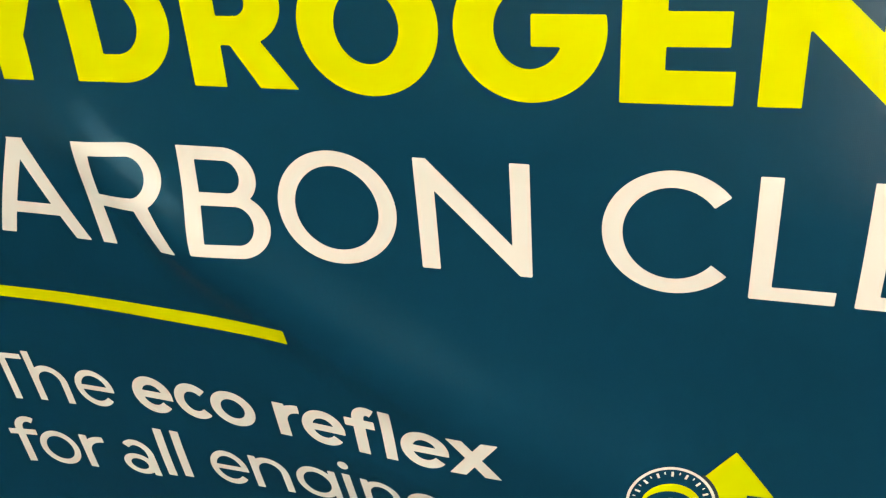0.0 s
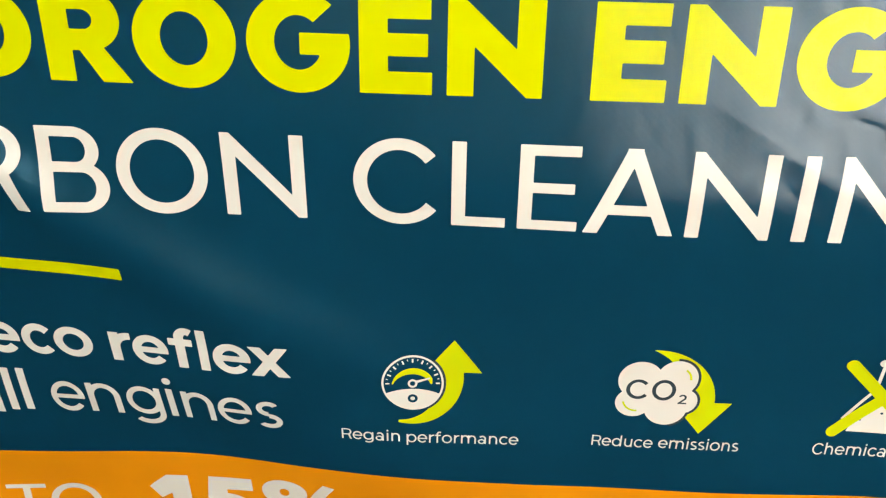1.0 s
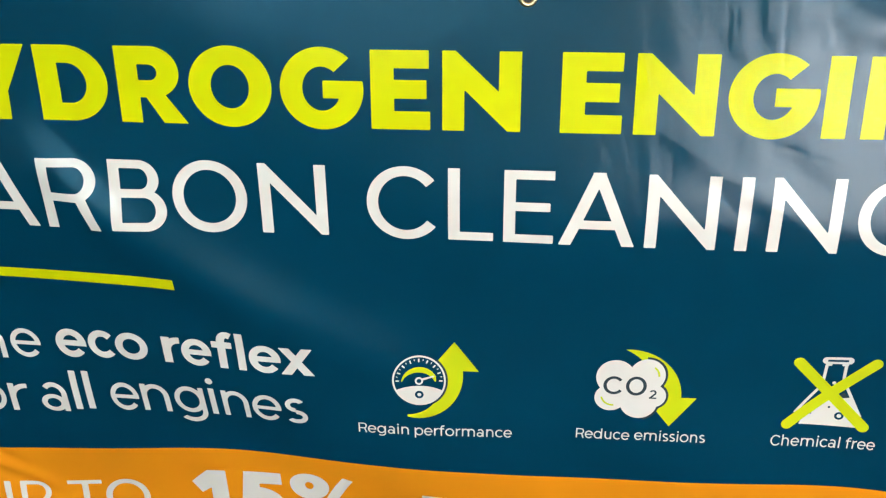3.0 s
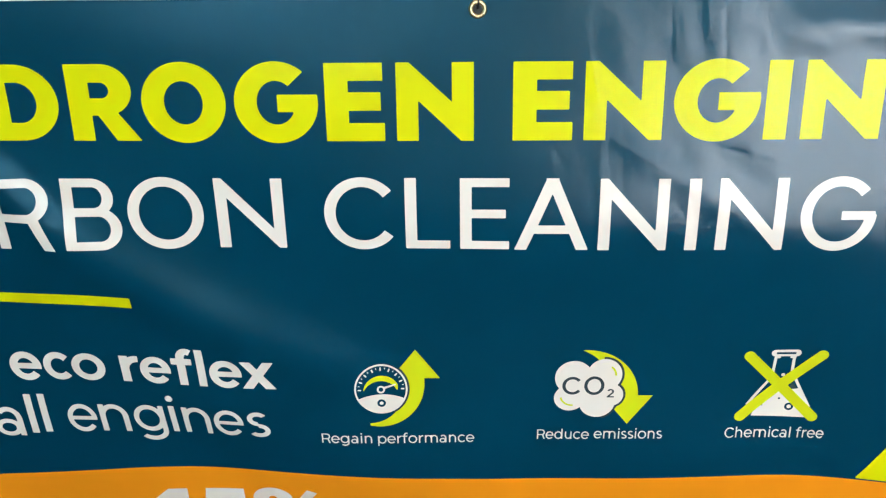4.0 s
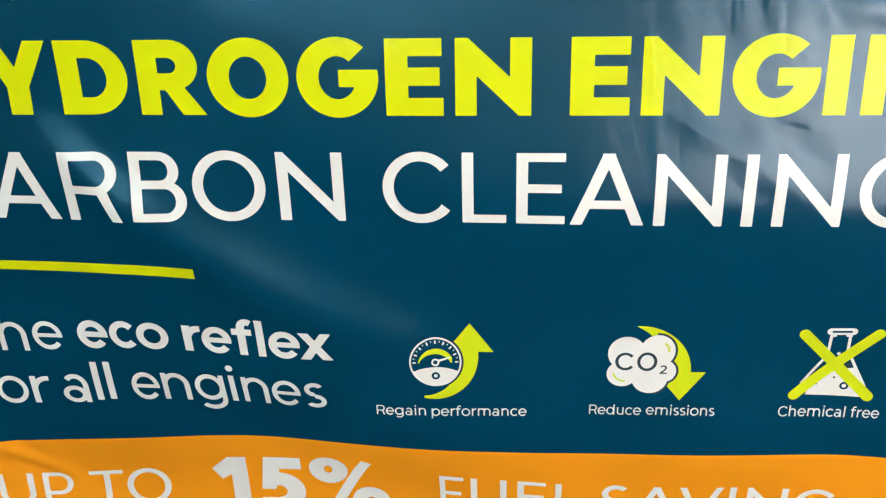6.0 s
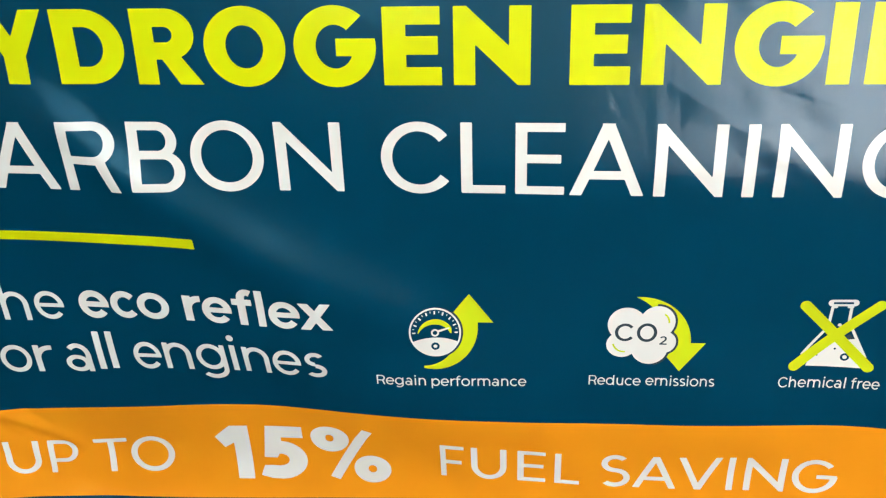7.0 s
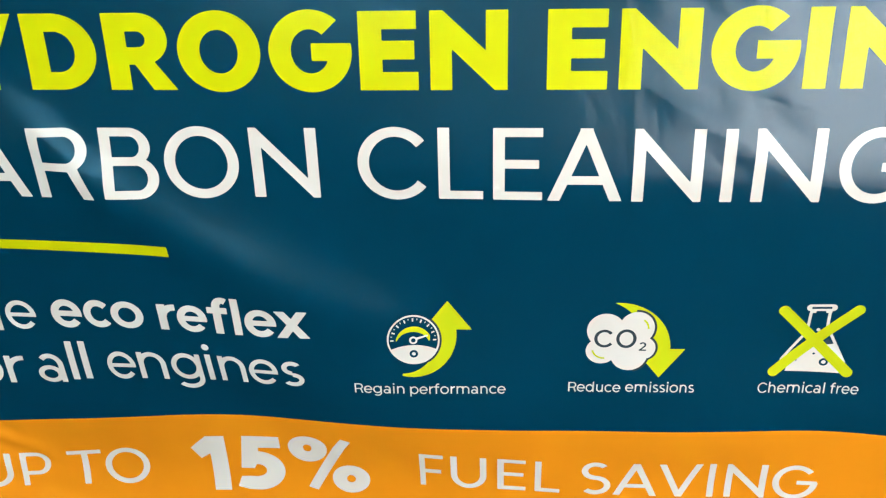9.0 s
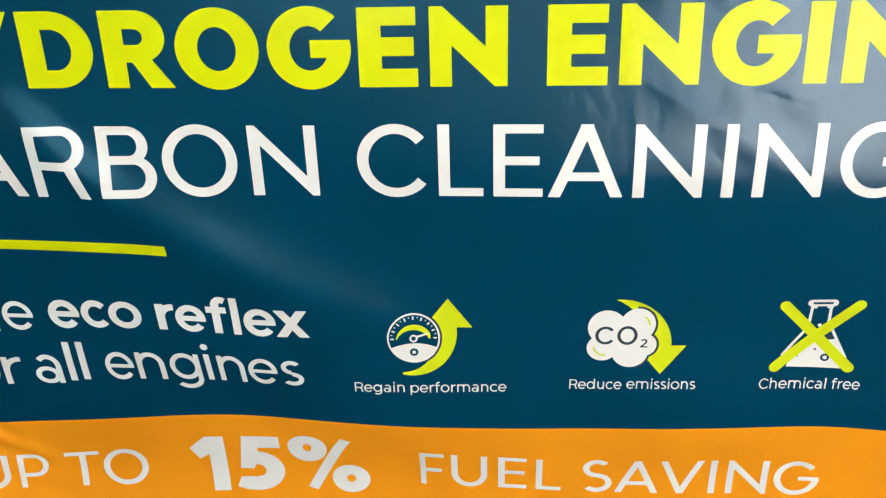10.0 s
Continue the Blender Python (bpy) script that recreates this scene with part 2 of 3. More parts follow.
# creases: from x, z to x, z, half width, height in mm (towards the room)
CREASES = [
    (-0.510, 1.270, -0.370, 1.122, 0.022, 10.0),
    (-0.405, 1.150, -0.13, 0.977, 0.034, 13.5),
    (-0.19, 1.020, 0.07, 0.890, 0.040, 12.0),
    (0.520, 1.500, 0.500, 1.345, 0.045, 3.6),
    (0.435, 1.30, 0.485, 1.19, 0.020, -1.0),
    (0.515, 1.475, 0.525, 1.36, 0.005, -0.9),
    (0.455, 1.475, 0.465, 1.40, 0.004, -0.8),
    (0.39, 1.285, 0.58, 1.175, 0.015, 1.9),
    (0.46, 1.33, 0.60, 1.215, 0.013, -1.4),
    (0.45, 1.475, 0.53, 1.37, 0.014, 1.8),
    (0.42, 1.43, 0.49, 1.35, 0.010, -1.2),
    (0.44, 1.245, 0.52, 1.215, 0.005, 0.7),
    (0.375, 1.44, 0.41, 1.37, 0.012, 1.2),
    (0.365, 1.30, 0.372, 1.19, 0.007, 0.35),
    (0.395, 1.30, 0.40, 1.20, 0.005, -0.25),
    (0.57, 1.47, 0.60, 1.36, 0.014, -1.0),
    (0.575, 1.262, 0.60, 1.262, 0.003, -1.0),
    (0.475, 1.20, 0.49, 1.18, 0.003, -1.0),
    (0.60, 1.44, 0.76, 1.40, 0.012, -1.2),
    (-0.78, 0.715, -0.60, 0.630, 0.009, 4.2),
    (-0.66, 0.655, -0.58, 0.605, 0.007, 2.6),
    (-0.70, 0.715, -0.62, 0.630, 0.008, -2.8),
    (-0.78, 0.650, -0.53, 0.550, 0.016, 3.0),
    (-0.04, 0.70, 0.08, 0.56, 0.026, -2.6),
    (0.22, 0.71, 0.34, 0.56, 0.024, 2.2),
    (0.52, 0.70, 0.60, 0.55, 0.026, -2.0),
    (-0.36, 0.70, -0.30, 0.56, 0.022, -1.8),
    (-0.725, 0.672, -0.640, 0.598, 0.0056, 1.5),
    (-0.650, 0.610, -0.540, 0.510, 0.020, -3.0),
    (0.66, 0.80, 0.82, 0.765, 0.012, 1.6),
    (0.585, 1.268, 0.612, 1.258, 0.0028, 1.1),
    (0.383, 1.446, 0.408, 1.412, 0.004, 0.6),
    (0.449, 1.470, 0.452, 1.412, 0.004, -1.7),
    (0.468, 1.480, 0.508, 1.372, 0.012, -3.0),
    (0.494, 1.476, 0.497, 1.424, 0.0035, 1.3),
    (0.370, 1.298, 0.470, 1.240, 0.0055, 0.8),
    (0.455, 1.302, 0.492, 1.252, 0.010, -1.9),
    (0.530, 1.278, 0.567, 1.268, 0.003, -1.7),
    (0.555, 1.452, 0.602, 1.398, 0.011, -2.2),
    (0.615, 1.445, 0.668, 1.398, 0.011, 2.2),
    (0.560, 1.434, 1.050, 1.426, 0.020, 4.6),
]
# small crumples round the upper edge, most of them upright
dice = random.Random(7)
for n in range(112):
    if n % 4 == 1:
        mx, mz, lean, width = dice.gauss(0.44, 0.07), dice.gauss(1.34, 0.09), dice.gauss(97, 7), dice.uniform(0.0025, 0.005)
    elif n % 4 == 3:
        mx, mz, lean, width = dice.gauss(0.60, 0.09), dice.gauss(1.42, 0.04), dice.choice((-38, 95, 8)) + dice.gauss(0, 12), dice.uniform(0.003, 0.007)
    else:
        mx, mz, lean, width = dice.gauss(0.56, 0.11), dice.gauss(1.34, 0.08), dice.gauss(-42, 20), dice.uniform(0.0035, 0.010)
    lean, reach, mz = radians(lean), dice.uniform(0.012, 0.045), min(1.46, mz)
    CREASES.append((mx - reach * math.cos(lean), mz - reach * math.sin(lean), mx + reach * math.cos(lean), mz + reach * math.sin(lean), width, dice.choice((-1, 1)) * width * dice.uniform(25, 90)))
# short sharp crimps where the sheet was folded
for n in range(44):
    mx, mz = (dice.gauss(0.44, 0.04), dice.gauss(1.43, 0.03)) if n % 2 else (dice.gauss(0.52, 0.06), dice.gauss(1.265, 0.025))
    lean, reach, width, mz = radians(dice.choice((-50, 90, -15)) + dice.gauss(0, 15)), dice.uniform(0.006, 0.022), dice.uniform(0.0018, 0.0035), min(1.462, mz)
    CREASES.append((mx - reach * math.cos(lean), mz - reach * math.sin(lean), mx + reach * math.cos(lean), mz + reach * math.sin(lean), width, dice.choice((-1, 1)) * width * dice.uniform(60, 160)))


def sag(x, z):
    """How far the sheet lies behind its taut plane, for arrays of x and z."""
    x, z = np.asarray(x, float), np.asarray(z, float)
    d = np.zeros(np.broadcast(x, z).shape)
    for height, up, along, first, step, depths in HOLLOWS:
        band = np.exp(-((z - height) / up) ** 2 / 2)
        for n, depth in enumerate(depths):
            d += 0.001 * depth * band * np.exp(-((x - first - n * step) / along) ** 2 / 2)
    for ax, az, bx, bz, half, height in CREASES:
        length = math.hypot(bx - ax, bz - az)
        ux, uz = (bx - ax) / length, (bz - az) / length
        s, e = (x - ax) * ux + (z - az) * uz, (z - az) * ux - (x - ax) * uz
        fade = 0.006 + 0.9 * half
        inset = min(0.02, 0.3 * length)
        ends = 1 / (1 + np.exp(-(s - inset) / fade)) / (1 + np.exp((s - length + inset) / fade))
        d -= 0.001 * height * ends * (np.exp(-(e / half) ** 2 / 2) if half > 0.006 else np.exp(-np.abs(e) / half))
    # the whole sheet is never quite flat
    d += 0.0007 * np.sin(9 * x + 5 * z + 1) * np.sin(13 * z - 4 * x) + 0.0004 * np.sin(27 * x - 11 * z) * np.sin(23 * z + 7 * x + 2)
    return d


# the slack lower part hangs a little low: where the foot and the top of the letters and the top of the orange band come to lie
SLACK_X = (-0.75, -0.6, -0.45, -0.3, -0.15, 0, 0.15, 0.3, 0.45, 0.6, 0.75)
SLACK_FOOT = (0.5624, 0.5575, 0.5632, 0.5746, 0.5854, 0.5921, 0.5934, 0.5908, 0.5887, 0.5943, 0.6073)
SLACK_CAP = (0.6312, 0.6225, 0.6383, 0.6582, 0.6691, 0.669, 0.6626, 0.6573, 0.6586, 0.6659, 0.6694)
SLACK_TOP = (0.6987, 0.6988, 0.7109, 0.7241, 0.7302, 0.7289, 0.7256, 0.7258, 0.7306, 0.7375, 0.7445)


def settle(x, z):
    """Print height on the slack band."""
    foot, cap, top = [np.mean([np.interp(x + k, SLACK_X, row) for k in (-0.06, -0.03, 0, 0.03, 0.06)], 0) for row in (SLACK_FOOT, SLACK_CAP, SLACK_TOP)]
    low = foot + (z - 0.6348) / 0.0598 * (cap - foot)
    return np.where(z < 0.6946, np.maximum(low, BANNER_Z0 + 0.012 + 0 * x), cap + (z - 0.6946) / 0.0549 * (top - cap))


def lay(x, z, proud, slack=False):
    """Places on the sheet, that far in front of it."""
    if slack:
        z = settle(x, z)
    return np.stack([x, sag(x, z) - proud, z], -1)


def sheet(name, x0, x1, z0, z1, step, proud, mat, parent, label="", thick=0.0, slack=False):
    """A rectangle of the sheet."""
    nx, nz = max(1, round((x1 - x0) / step)), max(1, round((z1 - z0) / step))
    gx, gz = np.meshgrid(np.linspace(x0, x1, nx + 1), np.linspace(z0, z1, nz + 1))
    verts = lay(gx.ravel(), gz.ravel(), proud, slack)
    n = np.arange((nx + 1) * (nz + 1)).reshape(nz + 1, nx + 1)
    faces = np.stack([n[:-1, :-1], n[:-1, 1:], n[1:, 1:], n[1:, :-1]], -1).reshape(-1, 4)
    if thick:
        total = len(verts)
        rim = np.concatenate([n[0, :], n[1:, -1], n[-1, -2::-1], n[-2:0:-1, 0]])
        after = np.roll(rim, -1)
        verts = np.concatenate([verts, verts + (0, thick, 0)])
        faces = np.concatenate([faces, faces[:, ::-1] + total, np.stack([rim, rim + total, after + total, after], -1)])
    return part(name, mesh_of(name, verts, faces.tolist()), mat, parent, label)


def mesh_of(name, verts, faces):
    mesh = bpy.data.meshes.new(name)
    mesh.from_pydata(np.asarray(verts).tolist(), [], faces)
    mesh.polygons.foreach_set("use_smooth", [True] * len(mesh.polygons))
    mesh.update()
    return mesh


# ---- print: shapes as signed distances, cut out of a fine grid ----
def poly(*corners):
    """A convex polygon, its corners in turn."""
    area = sum(a[0] * b[1] - b[0] * a[1] for a, b in zip(corners, corners[1:] + corners[:1]))
    pairs = list(zip(corners, corners[1:] + corners[:1]))

    def f(x, y):
        sides = []
        for (ax, ay), (bx, by) in pairs:
            length = math.hypot(bx - ax, by - ay) * (1 if area > 0 else -1)
            sides.append(((by - ay) * (x - ax) - (bx - ax) * (y - ay)) / length)
        return np.maximum.reduce(sides)
    return f


def rect(x0, y0, x1, y1):
    return poly((x0, y0), (x1, y0), (x1, y1), (x0, y1))


def oval(cx, cy, rx, ry):
    def f(x, y):
        u, v = (x - cx) / rx, (y - cy) / ry
        q = np.hypot(u, v) + 1e-9
        return (q - 1) * q / (np.hypot(u / rx, v / ry) + 1e-9)
    return f


def join(*shapes):
    return lambda x, y: np.minimum.reduce([s(x, y) for s in shapes])


def meet(*shapes):
    return lambda x, y: np.maximum.reduce([s(x, y) for s in shapes])


def cut(shape, *holes):
    return lambda x, y: np.maximum.reduce([shape(x, y)] + [-h(x, y) for h in holes])


def grown(shape, by):
    return lambda x, y: shape(x, y) - by


def shifted(shape, dx, dy, sx=1.0, sy=1.0):
    return lambda x, y: shape((x - dx) / sx, (y - dy) / sy) * min(abs(sx), abs(sy))


def half(ax, ay, bx, by):
    """All that lies to the right of the line from a to b."""
    length = math.hypot(bx - ax, by - ay)
    return lambda x, y: ((y - ay) * (bx - ax) - (x - ax) * (by - ay)) / length


def bar(ax, ay, bx, by, w, more=0.0):
    """A straight stroke with square ends, lengthened by more at both."""
    length = math.hypot(bx - ax, by - ay)
    ux, uy = (bx - ax) / length, (by - ay) / length
    return lambda x, y: np.maximum(np.abs((x - ax) * ux + (y - ay) * uy - length / 2) - length / 2 - more, np.abs((y - ay) * ux - (x - ax) * uy) - w / 2)


def rod(ax, ay, bx, by, w):
    """A straight stroke with round ends."""
    length = math.hypot(bx - ax, by - ay)
    ux, uy = (bx - ax) / length, (by - ay) / length

    def f(x, y):
        s = np.clip((x - ax) * ux + (y - ay) * uy, 0, length)
        return np.hypot(x - ax - s * ux, y - ay - s * uy) - w / 2
    return f


def bow(cx, cy, rx, ry, a0, a1, w, wy=None):
    """A piece of an oval ring from angle a0 to a1 (degrees, counterclockwise), outer radii rx, ry, stroke w at the sides and wy above and below."""
    wy = wy or w
    ring = cut(oval(cx, cy, rx, ry), oval(cx, cy, rx - w, ry - wy))
    if a1 - a0 >= 360:
        return ring
    c0, s0, c1, s1 = math.cos(radians(a0)), math.sin(radians(a0)), math.cos(radians(a1)), math.sin(radians(a1))

    def f(x, y):
        first = -((y - cy) * c0 - (x - cx) * s0)
        last = (y - cy) * c1 - (x - cx) * s1
        wedge = np.maximum(first, last) if a1 - a0 <= 180 else np.minimum(first, last)
        return np.maximum(ring(x, y), wedge)
    return f


# ---- lettering: a geometric sans drawn in strokes; capitals are 1 high ----
def heavy(c):
    """Capitals and figures of the very bold cut: shape and width."""
    s, a = 0.30, 0.235
    if c == "E":
        return join(rect(0, 0, s, 1), rect(0, 0, 0.76, a), rect(0, 0.395, 0.715, 0.63), rect(0, 1 - a + 0.01, 0.745, 1)), 0.76
    if c == "N":
        return join(meet(rect(0, 0, 0.28, 1), half(0.168, 1, 1.26, 0)), meet(rect(0.715, 0, 0.995, 1), half(0.83, 0, -0.229, 1)), meet(rect(0, 0, 0.995, 1), poly((-0.229, 1), (0.168, 1), (1.26, 0), (0.83, 0)))), 0.995
    if c == "I":
        return rect(0, 0, s, 1), s
    if c == "H":
        return join(rect(0, 0, s, 1), rect(0.66, 0, 0.66 + s, 1), rect(0, 0.38, 0.9, 0.62)), 0.96
    if c == "O":
        return bow(0.545, 0.5, 0.545, 0.525, 0, 360, 0.295, 0.245), 1.09
    if c == "G":
        ring = cut(bow(0.545, 0.5, 0.545, 0.525, 0, 360, 0.295, 0.245), poly((0.59, 0.605), (0.92, 0.90), (1.3, 1.24), (1.3, 0.605)))
        return join(ring, meet(rect(0.56, 0.38, 1.2, 0.605), oval(0.545, 0.5, 0.545, 0.525))), 1.08
    if c == "D":
        outer = join(rect(0, 0, 0.42, 1), meet(oval(0.42, 0.5, 0.535, 0.5), rect(0.42, 0, 2, 1)))
        inner = join(rect(s - 0.005, a, 0.42, 1 - a), meet(oval(0.42, 0.5, 0.245, 0.5 - a), rect(0.419, 0, 2, 1)))
        return cut(outer, inner), 0.955
    if c == "R":
        outer = join(rect(0, 0.335, 0.46, 1), meet(oval(0.46, 0.667, 0.37, 0.333), rect(0.46, 0, 2, 1)))
        inner = join(rect(0.285, 0.56, 0.43, 0.765), meet(oval(0.43, 0.6625, 0.11, 0.1025), rect(0.429, 0, 2, 1)))
        return join(cut(outer, inner), rect(0, 0, 0.285, 0.6), poly((0.365, 0.335), (0.574, 0), (0.897, 0), (0.56, 0.46), (0.40, 0.40))), 0.897
    if c == "Y":
        left = poly((0, 1), (0.31, 1), (0.505, 0.637), (0.505, 0.376), (0.34, 0.376))
        right = poly((1, 1), (0.69, 1), (0.495, 0.637), (0.495, 0.376), (0.66, 0.376))
        return join(rect(0.34, 0, 0.66, 0.38), left, right), 1.0
    if c == "1":
        return join(rect(0.342, 0, 0.646, 1), poly((0, 0.77), (0.163, 0.565), (0.36, 0.665), (0.36, 1), (0.31, 1))), 0.646
    if c == "5":
        stem = join(rect(0.17, 0.757, 0.76, 1), poly((0.176, 1), (0.40, 1), (0.40, 0.56), (0.30, 0.378), (0.086, 0.39)))
        return join(stem, bow(0.36, 0.345, 0.425, 0.345, -95, 100, 0.295, 0.24), poly((0, 0.065), (0.078, 0.25), (0.22, 0.240), (0.365, 0.242), (0.365, 0), (0.18, 0.012))), 0.785
    rings = join(bow(0.367, 0.79, 0.367, 0.272, 0, 360, 0.287, 0.2), bow(1.13, 0.215, 0.355, 0.257, 0, 360, 0.272, 0.187))
    return join(rings, poly((0.298, 0.055), (0.482, 0.0), (1.193, 0.985), (1.014, 1.05))), 1.485


def capital(c, w):
    """Capitals of the plain cut with upright stroke w, level strokes thinner: shape and width."""
    h, t, o = w / 2, w * 0.77, w * 0.86
    if c == "A":
        return meet(rect(-1, 0, 2, 1), join(meet(bar(0.5 * w, 0, 0.4 + 0.53 * w, 1, w * 0.93, 0.1), rect(-1, -1, 0.475 + w, 2)), meet(bar(0.95 - 0.5 * w, 0, 0.55 - 0.53 * w, 1, w * 0.93, 0.1), rect(0.475 - w, -1, 3, 2)), rect(0.2, 0.235, 0.75, 0.235 + t))), 0.95
    if c == "B":
        top, low = bow(0.43, 0.735, 0.28, 0.265, -90, 90, w, t), bow(0.48, 0.294, 0.305, 0.294, -90, 90, w, t)
        return join(rect(0, 0, w, 1), top, low, rect(0, 1 - t, 0.435, 1), rect(0, 0.588 - t, 0.485, 0.588), rect(0, 0, 0.485, t)), 0.785
    if c == "C":
        return bow(0.52, 0.5, 0.52, 0.515, 40, 322, w, o), 0.935
    if c == "G":
        return join(bow(0.51, 0.5, 0.51, 0.515, 42, 350, w, o), rect(0.55, 0.425, 1.0, 0.425 + t), meet(rect(0.8, 0.2, 1.02, 0.5), cut(oval(0.51, 0.5, 0.51, 0.515), oval(0.51, 0.5, 0.51 - w, 0.515 - o)))), 1.0
    if c == "O":
        return bow(0.52, 0.5, 0.52, 0.515, 0, 360, w, o), 1.04
    if c == "E":
        return join(rect(0, 0, w, 1), rect(0, 0, 0.66, t), rect(0, 0.45, 0.61, 0.45 + t), rect(0, 1 - t, 0.655, 1)), 0.66
    if c == "F":
        return join(rect(0, 0, w, 1), rect(0, 0.40, 0.58, 0.40 + t), rect(0, 1 - t, 0.65, 1)), 0.65
    if c == "I":
        return rect(0, 0, w, 1), w
    if c == "L":
        return join(rect(0, 0, w, 1), rect(0, 0, 0.6, t)), 0.6
    if c == "N":
        return join(meet(rect(0, 0, w, 1), half(w - 0.05, 1, 1.02, 0)), meet(rect(0.92 - w, 0, 0.92, 1), half(0.975 - w, 0, w - 0.255, 1)), meet(rect(0, 0, 0.92, 1), poly((w - 0.255, 1), (w - 0.05, 1), (1.02, 0), (0.975 - w, 0)))), 0.92
    if c == "P":
        return join(rect(0, 0, w, 1), bow(0.42, 0.66, 0.35, 0.34, -90, 90, w, t), rect(0, 1 - t, 0.425, 1), rect(0, 0.32, 0.425, 0.32 + t)), 0.77
    if c == "R":
        bowl = join(rect(0, 0, w, 1), bow(0.50, 0.702, 0.31, 0.298, -90, 90, w, t), rect(0, 1 - t, 0.505, 1), rect(0, 0.404, 0.505, 0.404 + t))
        return join(bowl, meet(rect(0, 0, 2, 0.46), bar(0.575, 0.46, 0.745, 0, w, 0.1))), 0.822
    if c == "S":
        top, low = bow(0.375, 0.735, 0.335, 0.28, 35, 270, w, o), bow(0.375, 0.265 + w * 0.12, 0.365, 0.295, -145, 90, w, o)
        return meet(join(top, low), rect(-1, -0.02, 2, 1.02)), 0.74
    if c == "T":
        return join(rect(0, 1 - t, 0.82, 1), rect(0.41 - h, 0, 0.41 + h, 1)), 0.82
    if c == "U":
        return join(rect(0, 0.4, w, 1), rect(0.84 - w, 0.4, 0.84, 1), bow(0.42, 0.405, 0.42, 0.42, 180, 360, w, o)), 0.84
    if c == "V":
        return meet(rect(-1, 0, 2, 1), join(bar(0.5 * w, 1, 0.4 + 0.53 * w, 0, w * 0.93, 0.1), bar(0.95 - 0.5 * w, 1, 0.55 - 0.53 * w, 0, w * 0.93, 0.1))), 0.95
    arch = bow(0.29, 0.72, 0.27, 0.28, -32, 165, w)
    return join(arch, bar(0.50, 0.60, 0.06, 0.06, w), rect(0, 0, 0.58, w)), 0.58


def small(c, w):
    """Small letters with stroke w: shape and width. x-height 0.78, ascenders 1.07."""
    x, h, r, o = 0.78, w / 2, 0.41, w * 0.9
    stem, q = rect(0, 0, w, x), x / 2 + 0.012
    arch = join(stem, bow(0.35, x - 0.34, 0.35, 0.352, 0, 180, w, o), rect(0.70 - w, 0, 0.70, x - 0.33))
    if c == "a":
        return join(rect(0.68 - w, 0, 0.68, 0.48), bow(0.36, x - 0.31, 0.32, 0.322, 0, 142, w, o), bow(0.31, 0.225, 0.31, 0.238, 0, 360, w, w * 0.8)), 0.68
    if c == "c":
        return bow(r, x / 2, r, q, 44, 318, w, o), 0.73
    if c == "d":
        return join(bow(r, x / 2, r, q, 0, 360, w, o), rect(2 * r - w + 0.02, 0, 2 * r + 0.02, 1.07)), 0.84
    if c == "e":
        return join(bow(r, x / 2, r, q, 0, 322, w, o), rect(w / 2, x / 2 - w * 0.36, 2 * r - 0.003, x / 2 + w * 0.40)), 0.82
    if c == "f":
        return join(bow(0.40, 0.80, 0.26, 0.285, 60, 180, w, o), rect(0.14, 0, 0.14 + w, 0.81), rect(0, x - o, 0.50, x)), 0.52
    if c == "g":
        return join(bow(r, x / 2 + 0.01, r, q - 0.01, 0, 360, w, o), rect(2 * r - w + 0.02, 0.02, 2 * r + 0.02, x), bow(r + 0.01, 0.04, r + 0.01, 0.315, 214, 360, w, o)), 0.84
    if c == "h":
        return join(arch, rect(0, 0, w, 1.07)), 0.70
    if c == "i":
        return join(stem, oval(h, 0.99, w * 0.64, w * 0.64)), w
    if c == "l":
        return rect(0, 0, w, 1.07), w
    if c == "m":
        return join(arch, shifted(arch, 0.70 - w, 0)), 1.40 - w
    if c == "n":
        return arch, 0.70
    if c == "o":
        return bow(0.43, x / 2, 0.43, q, 0, 360, w, o), 0.86
    if c == "p":
        return join(bow(r + 0.02, x / 2, r, q, 0, 360, w, o), rect(0, -0.27, w, x)), 0.84
    if c == "r":
        return join(stem, meet(bow(0.42, x - 0.40, 0.42, 0.41, 86, 180, w, o), rect(-1, 0, 0.44, 2))), 0.44
    if c == "s":
        top, low = bow(0.315, 0.575, 0.275, 0.217, 28, 270, w, o), bow(0.315, 0.203 + w * 0.05, 0.305, 0.215, -152, 90, w, o)
        return join(top, low), 0.62
    if c == "u":
        return join(rect(0, 0.34, w, x), bow(0.345, 0.345, 0.345, 0.357, 180, 360, w, o), rect(0.69 - w, 0, 0.69, x)), 0.69
    return meet(rect(-1, 0, 2, x), join(bar(0.07, -0.06, 0.74, x + 0.06, w * 1.08, 0.1), bar(0.74, -0.06, 0.07, x + 0.06, w * 1.08, 0.1))), 0.81


def room_beside(c, right):
    """The white space that a letter keeps on a side."""
    if c in ("TVAxsf" if not right else "TVAPRFLKcrfxse"):
        return 0.03
    return 0.125 if c in ("hnmilrpuRPFELNUBI" if not right else "hnmildaguUNIR") else 0.045


def glyph(c, w):
    if w == "heavy":
        return heavy(c)
    return small(c, w) if c.islower() else capital(c, w)


